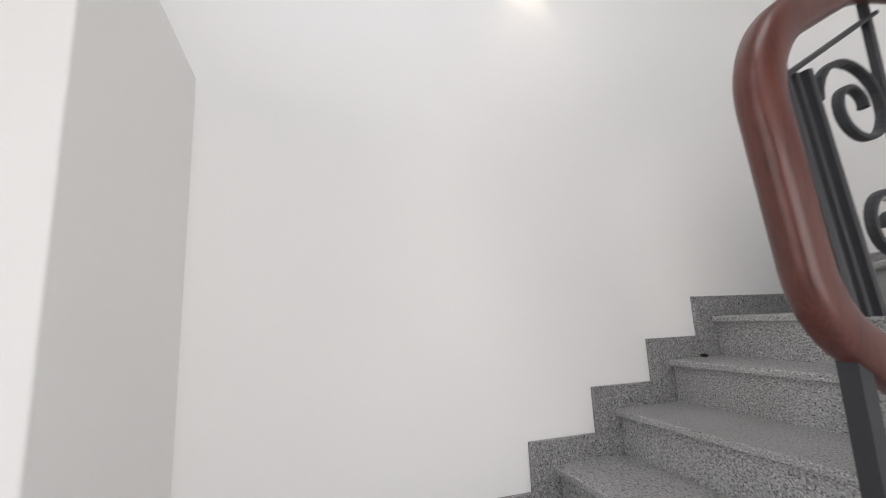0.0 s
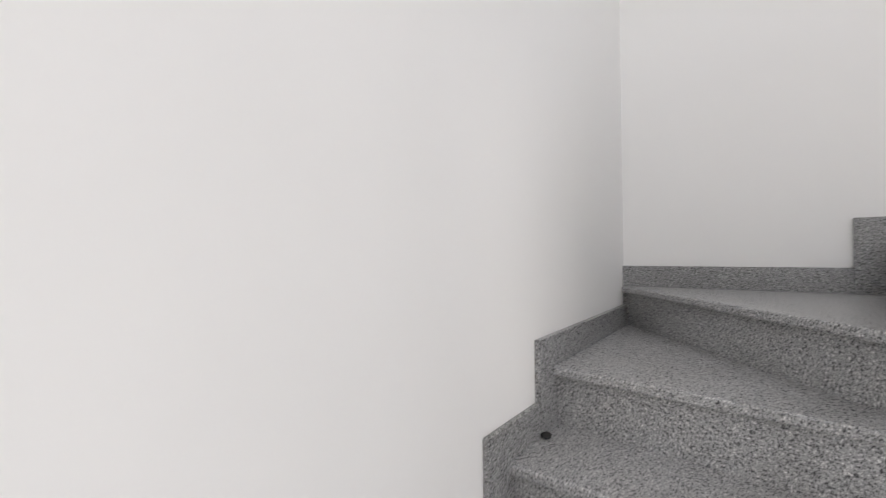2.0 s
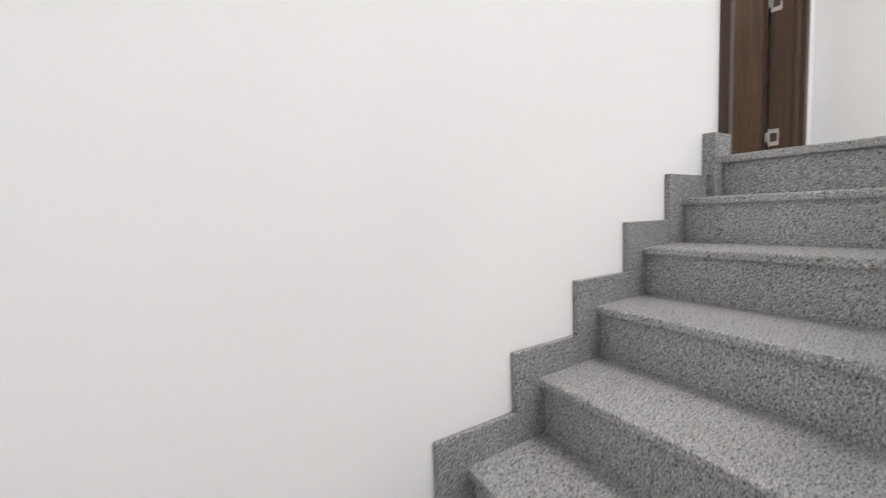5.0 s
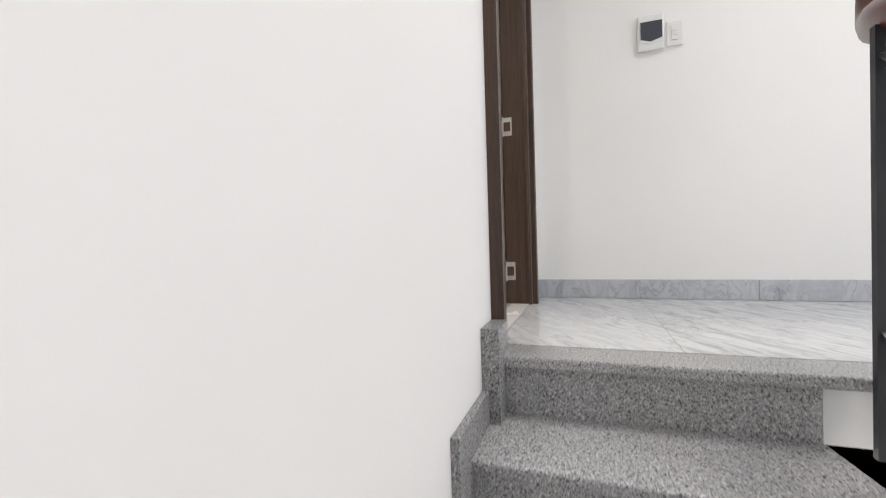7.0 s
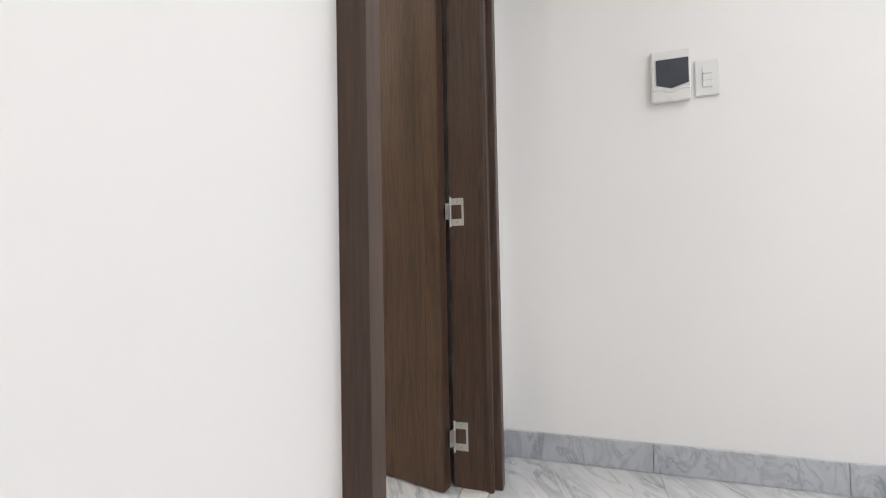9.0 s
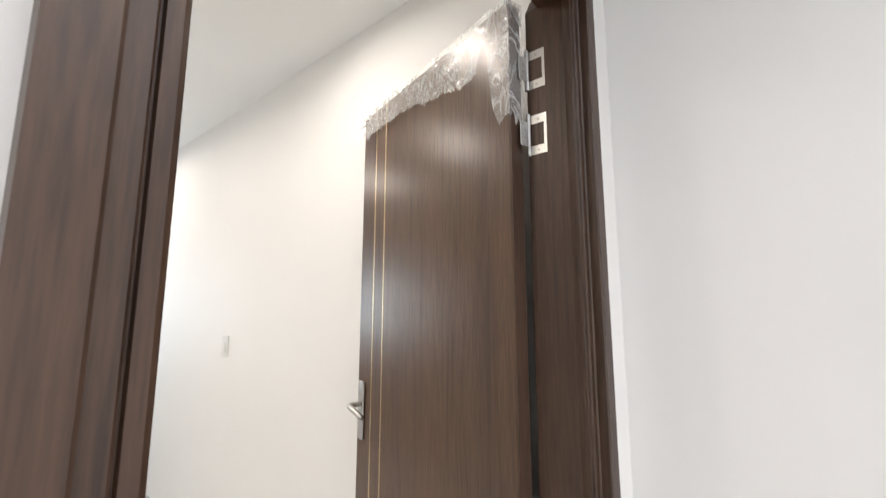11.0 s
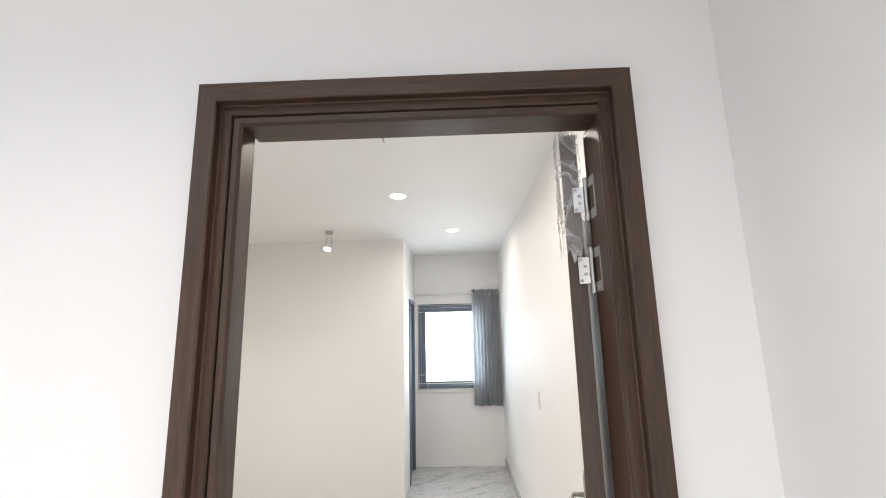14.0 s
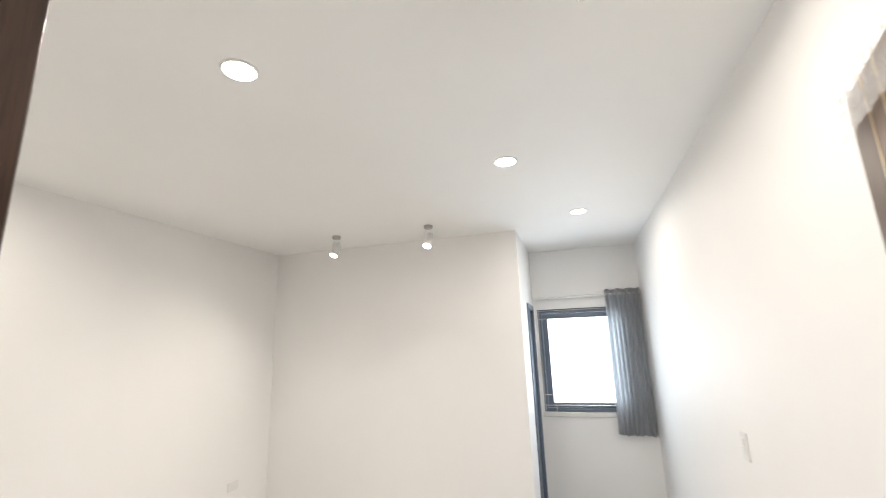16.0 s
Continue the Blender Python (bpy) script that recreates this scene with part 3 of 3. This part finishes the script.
for i in range(13):
    yy = -LEAF_T - 0.006 + (LEAF_T + 0.014) * i / 12
    cols.append([bm.verts.new((-0.002 - 0.003 * abs(noise.noise(Vector((yy * 60, j * 0.4, 7)))), yy, LEAF_H + 0.006 - (0.31 + 0.05 * noise.noise(Vector((yy * 90, 2, 1)))) * j / 30)) for j in range(31)])
for a, b in zip(cols, cols[1:]):
    for j in range(30):
        bm.faces.new((a[j], b[j], b[j + 1], a[j + 1]))
leaf_part("plastic_film", bm, FILM, "torn clear plastic wrap on the hinge edge", True)

# a cut end of red wire behind the door head
wire = swept(bmesh.new(), smooth_path([(2.871, 0.080, 2.165), (2.871, 0.090, 2.150), (2.872, 0.094, 2.130), (2.880, 0.095, 2.107)], 6), 0.0022, 0.0022, 8, 2)
tagged(link("wire", wire, RED_PLASTIC, None, "", True), "thin red cut wire hanging behind the door head", "wire")

# ---- landing wall: electrical panel and switch ----
panel = thing("electrical_panel", "white wall-mounted breaker box with a smoked window", "breaker box", WALL_C, -0.6, 1.36)
PZ0, PZ1, PYL, PYR = 1.254, 1.430, -0.543, -0.663
housing = part("housing", boxed(WALL_C - 0.022, WALL_C, PYR, PYL, PZ0, PZ1, bevel=0.005), PLASTIC, panel, "white plastic housing")
bm = bmesh.new()
sh = [(PYL - 0.014, PZ1 - 0.034), (PYR + 0.008, PZ1 - 0.034), (PYR + 0.008, PZ0 + 0.058), ((PYL + PYR) / 2, PZ0 + 0.043), (PYL - 0.014, PZ0 + 0.058)]
vs = [bm.verts.new((WALL_C - 0.0215, y, zz)) for y, zz in sh]
f = bm.faces.new(vs)
up = bmesh.ops.extrude_face_region(bm, geom=[f])["geom"]
bmesh.ops.translate(bm, vec=(-0.004, 0, 0), verts=[g for g in up if isinstance(g, bmesh.types.BMVert)])
part("window", bm, SMOKE, housing, "dark smoked plastic window with a pointed lower edge")
bm = swept(bmesh.new(), smooth_path([(WALL_C - 0.022, PYL - 0.004, PZ0 + 0.040), (WALL_C - 0.023, (PYL + PYR) / 2 + 0.03, PZ0 + 0.040), (WALL_C - 0.023, (PYL + PYR) / 2, PZ0 + 0.030), (WALL_C - 0.023, (PYL + PYR) / 2 - 0.03, PZ0 + 0.040), (WALL_C - 0.022, PYR + 0.004, PZ0 + 0.040)]), 0.004, 0.004, 8, 2)
part("moulded_ridge", bm, PLASTIC, housing, "", True)


def wall_switch(name, label, category, x, yc, zc, wide, high, face, rockers):
    """A switch or socket plate on a wall of constant x; face is -1 for a plate that looks to -x."""
    ob = thing(name, label, category, x, yc, zc)
    a, b = sorted((x, x + face * 0.009))
    base = part("plate", boxed(a, b, yc - wide / 2, yc + wide / 2, zc - high / 2, zc + high / 2, bevel=0.003), PLASTIC, ob, "white plastic plate")
    hh = high * 0.56 / rockers
    for k in range(rockers):
        z0 = zc - high * 0.28 + k * hh
        c, d = sorted((x + face * 0.009, x + face * 0.0125))
        part("rocker", boxed(c, d, yc - wide * 0.2, yc + wide * 0.2, z0 + 0.0008, z0 + hh - 0.0008, bevel=0.001), PLASTIC, base)
    return ob


wall_switch("light_switch", "white three-gang light switch beside the breaker box", "switch", WALL_C, -0.713, 1.325, 0.072, 0.122, -1, 3)
wall_switch("light_switch", "white narrow light switch on the bedroom wall", "switch", ROOM_E, 2.185, 1.16, 0.072, 0.118, -1, 2)
wall_switch("power_socket", "white double power socket low on the bedroom wall", "socket", ROOM_W, 3.16, 0.50, 0.118, 0.074, 1, 1)

# ---- bedroom window ----
win = thing("window_1", "blue-grey aluminium window with a thin security grille", "window", 2.985, ROOM_N, WZ0)
win["kind"] = "structure"
y0, y1 = ROOM_N + 0.02, ROOM_N + 0.075
for nm, a in (("frame_bar", (WX0, WX1, y0, y1, WZ1 - 0.045, WZ1)), ("frame_bar", (WX0, WX1, y0, y1, WZ0, WZ0 + 0.04)), ("frame_bar", (WX0, WX0 + 0.04, y0, y1, WZ0 + 0.04, WZ1 - 0.045)), ("frame_bar", (WX1 - 0.04, WX1, y0, y1, WZ0 + 0.04, WZ1 - 0.045))):
    part(nm, boxed(*a, bevel=0.003), ALU, win, "blue-grey aluminium frame bar")
sx0, sx1, sz0, sz1 = WX0 + 0.042, WX1 - 0.042, WZ0 + 0.042, WZ1 - 0.047
sash = part("sash", boxed(sx0, sx0 + 0.058, y0 + 0.012, y1 - 0.008, sz0, sz1, bevel=0.003), ALU, win, "blue-grey aluminium sash")
part("sash_bar", boxed(sx0 + 0.058, sx1, y0 + 0.012, y1 - 0.008, sz1 - 0.05, sz1, bevel=0.003), ALU, win)
part("sash_bar", boxed(sx0 + 0.058, sx1, y0 + 0.012, y1 - 0.008, sz0, sz0 + 0.045, bevel=0.003), ALU, win)
part("sash_bar", boxed(sx1 - 0.058, sx1, y0 + 0.012, y1 - 0.008, sz0 + 0.045, sz1 - 0.05, bevel=0.003), ALU, win)
pane = part("pane", boxed(sx0 + 0.056, sx1 - 0.056, y0 + 0.030, y0 + 0.035, sz0 + 0.043, sz1 - 0.048), GLASS, win, "clear glass pane")
pane.visible_shadow = False
hd = part("window_handle", boxed(sx0 + 0.018, sx0 + 0.040, y0 - 0.004, y0 + 0.012, 1.40, 1.46, bevel=0.003), ALU, win, "dark window handle")
part("lever", boxed(sx0 + 0.022, sx0 + 0.036, y0 - 0.022, y0 - 0.004, 1.34, 1.45, bevel=0.004), ALU, hd)
for zz in (WZ0 + 0.065, 1.08, WZ1 - 0.10, WZ1 - 0.015):
    part("grille_bar", swept(bmesh.new(), [Vector((WX0, ROOM_N + 0.012, zz)), Vector((WX1, ROOM_N + 0.012, zz))], 0.009, 0.009, 8, 2), STEEL, win, "thin steel grille bar")
for xx in (WX0 + 0.012, WX0 + 0.125):
    part("grille_bar", swept(bmesh.new(), [Vector((xx, ROOM_N + 0.012, WZ0)), Vector((xx, ROOM_N + 0.012, 1.08 if xx > WX0 + 0.1 else WZ1))], 0.008, 0.008, 8, 2), STEEL, win)
part("window_sill", boxed(WX0 - 0.015, WX1 + 0.03, ROOM_N - 0.02, ROOM_N + 0.02, WZ0 - 0.045, WZ0 - 0.001, bevel=0.004), SILL_STONE, win, "white stone window sill")

rod = thing("curtain_rod", "thin white curtain rod above the window", "curtain rod", 2.99, ROOM_N - 0.07, 2.085)
part("pole", swept(bmesh.new(), [Vector((2.50, ROOM_N - 0.07, 2.085)), Vector((3.585, ROOM_N - 0.07, 2.085))], 0.022, 0.022, 14, 2), PLASTIC, rod, "thin white pole", True)
for xx in (2.512, 3.575):
    part("bracket", boxed(xx - 0.01, xx + 0.01, ROOM_N - 0.082, ROOM_N, 2.07, 2.10, bevel=0.003), PLASTIC, rod)

curtain = thing("curtain", "grey cloth curtain drawn aside in upright folds", "curtain", 3.4, ROOM_N - 0.07, 0.72)
bm = bmesh.new()
cols = []
NX, NZ = 170, 30
for i in range(NX + 1):
    s = i / NX
    col = []
    for j in range(NZ + 1):
        q = j / NZ
        x = 3.235 + 0.335 * s + (1 - q) * (0.012 * math.sin(9 * s) - 0.012 * (1 - s))
        amp = 0.030 * (0.8 + 0.3 * noise.noise(Vector((s * 5, 1, 0)))) * (1.0 + 0.25 * (1 - q))
        y = ROOM_N - 0.075 + amp * math.sin(2 * math.pi * (7.5 * s + 0.05 * math.sin(5 * q + 9 * s))) + 0.004 * noise.noise(Vector((s * 12, q * 3, 4)))
        col.append(bm.verts.new((x, y, 0.715 + 0.006 * math.sin(20 * s) + 1.42 * q)))
    cols.append(col)
for a, b in zip(cols, cols[1:]):
    for j in range(NZ):
        bm.faces.new((a[j], b[j], b[j + 1], a[j + 1]))
bmesh.ops.solidify(bm, geom=bm.faces[:], thickness=0.003)
part("cloth", bm, CLOTH, curtain, "grey woven curtain cloth in folds", True)
for k in range(6):
    x = 3.26 + 0.058 * k
    ring = [Vector((x + 0.0, ROOM_N - 0.07 + 0.021 * math.cos(a), 2.085 + 0.021 * math.sin(a))) for a in [2 * math.pi * q / 20 for q in range(21)]]
    part("eyelet", swept(bmesh.new(), ring, 0.008, 0.006, 8, 2), STEEL, curtain, "steel eyelet ring", True)

# bathroom door in the partition's side
bath = thing("bathroom_door", "dark framed bathroom door in the side of the partition", "door", PART_X, (BY0 + BY1) / 2, 0)
bath["kind"] = "structure"
part("jamb", boxed(PART_X - 0.09, PART_X + 0.012, BY0, BY0 + 0.045, 0, BTOP, bevel=0.003), ALU, bath, "dark aluminium jamb")
part("jamb", boxed(PART_X - 0.09, PART_X + 0.012, BY1 - 0.045, BY1, 0, BTOP, bevel=0.003), ALU, bath, "dark aluminium jamb")
part("head", boxed(PART_X - 0.09, PART_X + 0.012, BY0 + 0.045, BY1 - 0.045, BTOP - 0.045, BTOP, bevel=0.003), ALU, bath)
part("leaf", boxed(PART_X - 0.06, PART_X - 0.02, BY0 + 0.047, BY1 - 0.047, 0.008, BTOP - 0.047, bevel=0.003), ALU, bath, "dark door leaf, closed")

# ---- lamps ----
def downlight(x, y, z, energy, color, radius=0.055):
    ob = thing("ceiling_light", "round recessed downlight glowing warm white in the ceiling", "downlight", x, y, z, "recessed ceiling lights")
    ring = part("trim_ring", turned(bmesh.new(), [(radius + 0.010, z), (radius + 0.008, z - 0.005), (radius, z - 0.006), (radius, z - 0.001)], Matrix.Translation((x, y, 0)), 36), PLASTIC, ob, "white trim ring", True)
    part("lens", turned(bmesh.new(), [(radius - 0.001, z - 0.0035), (radius - 0.001, z - 0.008), (radius - 0.012, z - 0.0095)], Matrix.Translation((x, y, 0)), 36), LAMP_WHITE, ring, "glowing lens")
    lp = new("downlight_lamp", bpy.data.lights.new("downlight_lamp", "AREA"))
    lp.data.shape, lp.data.size, lp.data.energy, lp.data.color = "DISK", radius * 1.9, energy, color
    lp.data.spread = radians(172)
    lp.matrix_world = look((x, y, z - 0.014), (x, y, 0))
    return ob


WARM = (1.0, 0.92, 0.82)
# the last one is unseen, added to light the west side of the bedroom
for x, y in ((3.045, 0.955), (1.875, 0.945), (2.64, 2.07), (3.025, 3.205), (0.6, 0.945)):
    downlight(x, y, CEIL, DOWN, WARM)


# the warm glow's source is out of view; this lamp body is invented for it
glow_lamp = thing("added_glow_lamp", "unseen white lamp added as the source of the stair wall's warm glow", "wall lamp", 0.0, -1.62, 0.36)
part("back_plate", boxed(0, 0.012, -1.66, -1.58, 0.30, 0.42, bevel=0.003), PLASTIC, glow_lamp)
shade = part("shade", turned(bmesh.new(), [(0.035, 0.44), (0.038, 0.28), (0.034, 0.28)], Matrix.Translation((0.07, -1.62, 0)), 24), PLASTIC, glow_lamp, "white cylinder shade", True)
part("arm", boxed(0.012, 0.04, -1.63, -1.61, 0.35, 0.37), PLASTIC, glow_lamp)
part("lens", turned(bmesh.new(), [(0.03, 0.2795), (0.03, 0.276)], Matrix.Translation((0.07, -1.62, 0)), 24), LAMP_WARM, shade, "glowing lamp face")
lp = new("added_glow_light", bpy.data.lights.new("added_glow_light", "SPOT"))
lp.data.energy, lp.data.color, lp.data.spot_size, lp.data.spot_blend, lp.data.shadow_soft_size = 2.4, (1.0, 0.86, 0.68), radians(75), 0.6, 0.02
lp.matrix_world = look((0.07, -1.62, 0.27), (0.02, -1.62, -1.0))


def spotlight(x, y, z, dx, dy):
    ob = thing("ceiling_spotlight", "small white swivel spotlight hanging under the ceiling, lit", "spotlight", x, y, z, "spotlights before the partition")
    part("base", turned(bmesh.new(), [(0.036, z), (0.036, z - 0.022), (0.030, z - 0.028)], Matrix.Translation((x, y, 0)), 24), GREY_PLASTIC, ob, "round white base")
    for s in (-1, 1):
        part("yoke_arm", swept(bmesh.new(), rounded_path([(x + s * 0.008, y, z - 0.026), (x + s * 0.036, y, z - 0.07), (x + s * 0.036, y, z - 0.125)], 0.015), 0.007, 0.004, 8, 4), PLASTIC, ob, "white yoke arm")
    m = look((x, y, z - 0.115), (x + dx, y + dy, z - 0.115 - 1.0))
    head = part("lamp_head", turned(bmesh.new(), [(0.022, 0.05), (0.031, 0.03), (0.033, -0.045), (0.036, -0.072), (0.034, -0.072)], m, 28), PLASTIC, ob, "white cylindrical lamp head", True)
    part("lens", turned(bmesh.new(), [(0.033, -0.0725), (0.033, -0.076)], m, 28), LAMP_WARM, head, "glowing lamp face")
    lp = new("spotlight_lamp", bpy.data.lights.new("spotlight_lamp", "SPOT"))
    lp.data.energy, lp.data.color, lp.data.spot_size, lp.data.spot_blend, lp.data.shadow_soft_size = SPOT, WARM, radians(125), 1.0, 0.03
    lp.matrix_world = m @ Matrix.Translation((0, 0, -0.085))


spotlight(0.95, 3.13, CEIL, -0.15, -0.45)
spotlight(1.82, 3.13, CEIL, -0.1, -0.45)

# ---- tiled floors and skirting, piece by piece ----
landing = tagged(new("floor_landing"), "pale grey veined marble tiles on the stair landing", "floor", kind="structure")
landing.matrix_basis = pose(3.0, -0.6, -0.012)


def tiles(parent, x0, x1, ys, mat, z, xs):
    for a, b in zip(ys, ys[1:]):
        for c, d in zip(xs, xs[1:]):
            part("tile", boxed(c + 0.0005, d - 0.0005, a + 0.0005, b - 0.0005, z - 0.009, z, bevel=0.0006), mat, parent)


tiles(landing, LX, WALL_C, [HALL_S + 0.002, -3.53, -2.93, -2.33, -1.73, -1.13, -0.53, -0.002], MARBLE, 0.0, [LX, WALL_C - 0.002])
room_floor = tagged(new("floor_bedroom_tiles"), "pale grey veined marble tiles in the bedroom", "floor", kind="structure")
tiles(room_floor, ROOM_W, ROOM_E, [0.087, 0.69, 1.29, 1.89, 2.49, 3.09, 3.59], MARBLE, 0.004, [ROOM_W + 0.002, 1.19, 2.39, 3.588])
tiles(room_floor, PART_X, ROOM_E, [3.59, 4.19, ROOM_N - 0.002], MARBLE, 0.004, [PART_X + 0.002, 3.588])
skirt = tagged(new("baseboard"), "grey veined marble tile skirting along the landing wall", "skirting", kind="structure")
for a, b in ((-0.512, 0.0), (-1.05, -0.512), (-1.59, -1.05), (-2.0, -1.59)):
    part("skirting_tile", boxed(WALL_C - 0.011, WALL_C, a + 0.001, b - 0.001, 0.001, 0.098, bevel=0.0015), MARBLE_SKIRT, skirt)
part("skirting_tile", boxed(3.431, WALL_C - 0.012, -0.011, 0, 0.001, 0.098, bevel=0.0015), MARBLE_SKIRT, skirt)
skirt2 = tagged(new("baseboard"), "grey marble tile skirting round the bedroom", "skirting", kind="structure")
for a, b in ((0.12, 1.29), (1.29, 2.49), (2.49, 3.69), (3.69, ROOM_N)):
    part("skirting_tile", boxed(ROOM_E - 0.011, ROOM_E, a + 0.001, b - 0.001, 0.005, 0.098, bevel=0.0015), MARBLE, skirt2)

# a crumb of dark mortar left on a tread beside the skirting
crumb = bmesh.new()
bmesh.ops.create_icosphere(crumb, subdivisions=2, radius=0.014)
for v in crumb.verts:
    v.co = Vector((v.co.x, v.co.y * 1.2, v.co.z * 0.55)) * (1 + 0.25 * noise.noise(v.co * 90)) + Vector((0.030, -0.925, -9 * RISE + 0.006))
tagged(link("mortar_crumb", crumb, RUBBER, None, "", True), "small dark mortar crumb on a granite tread", "debris")
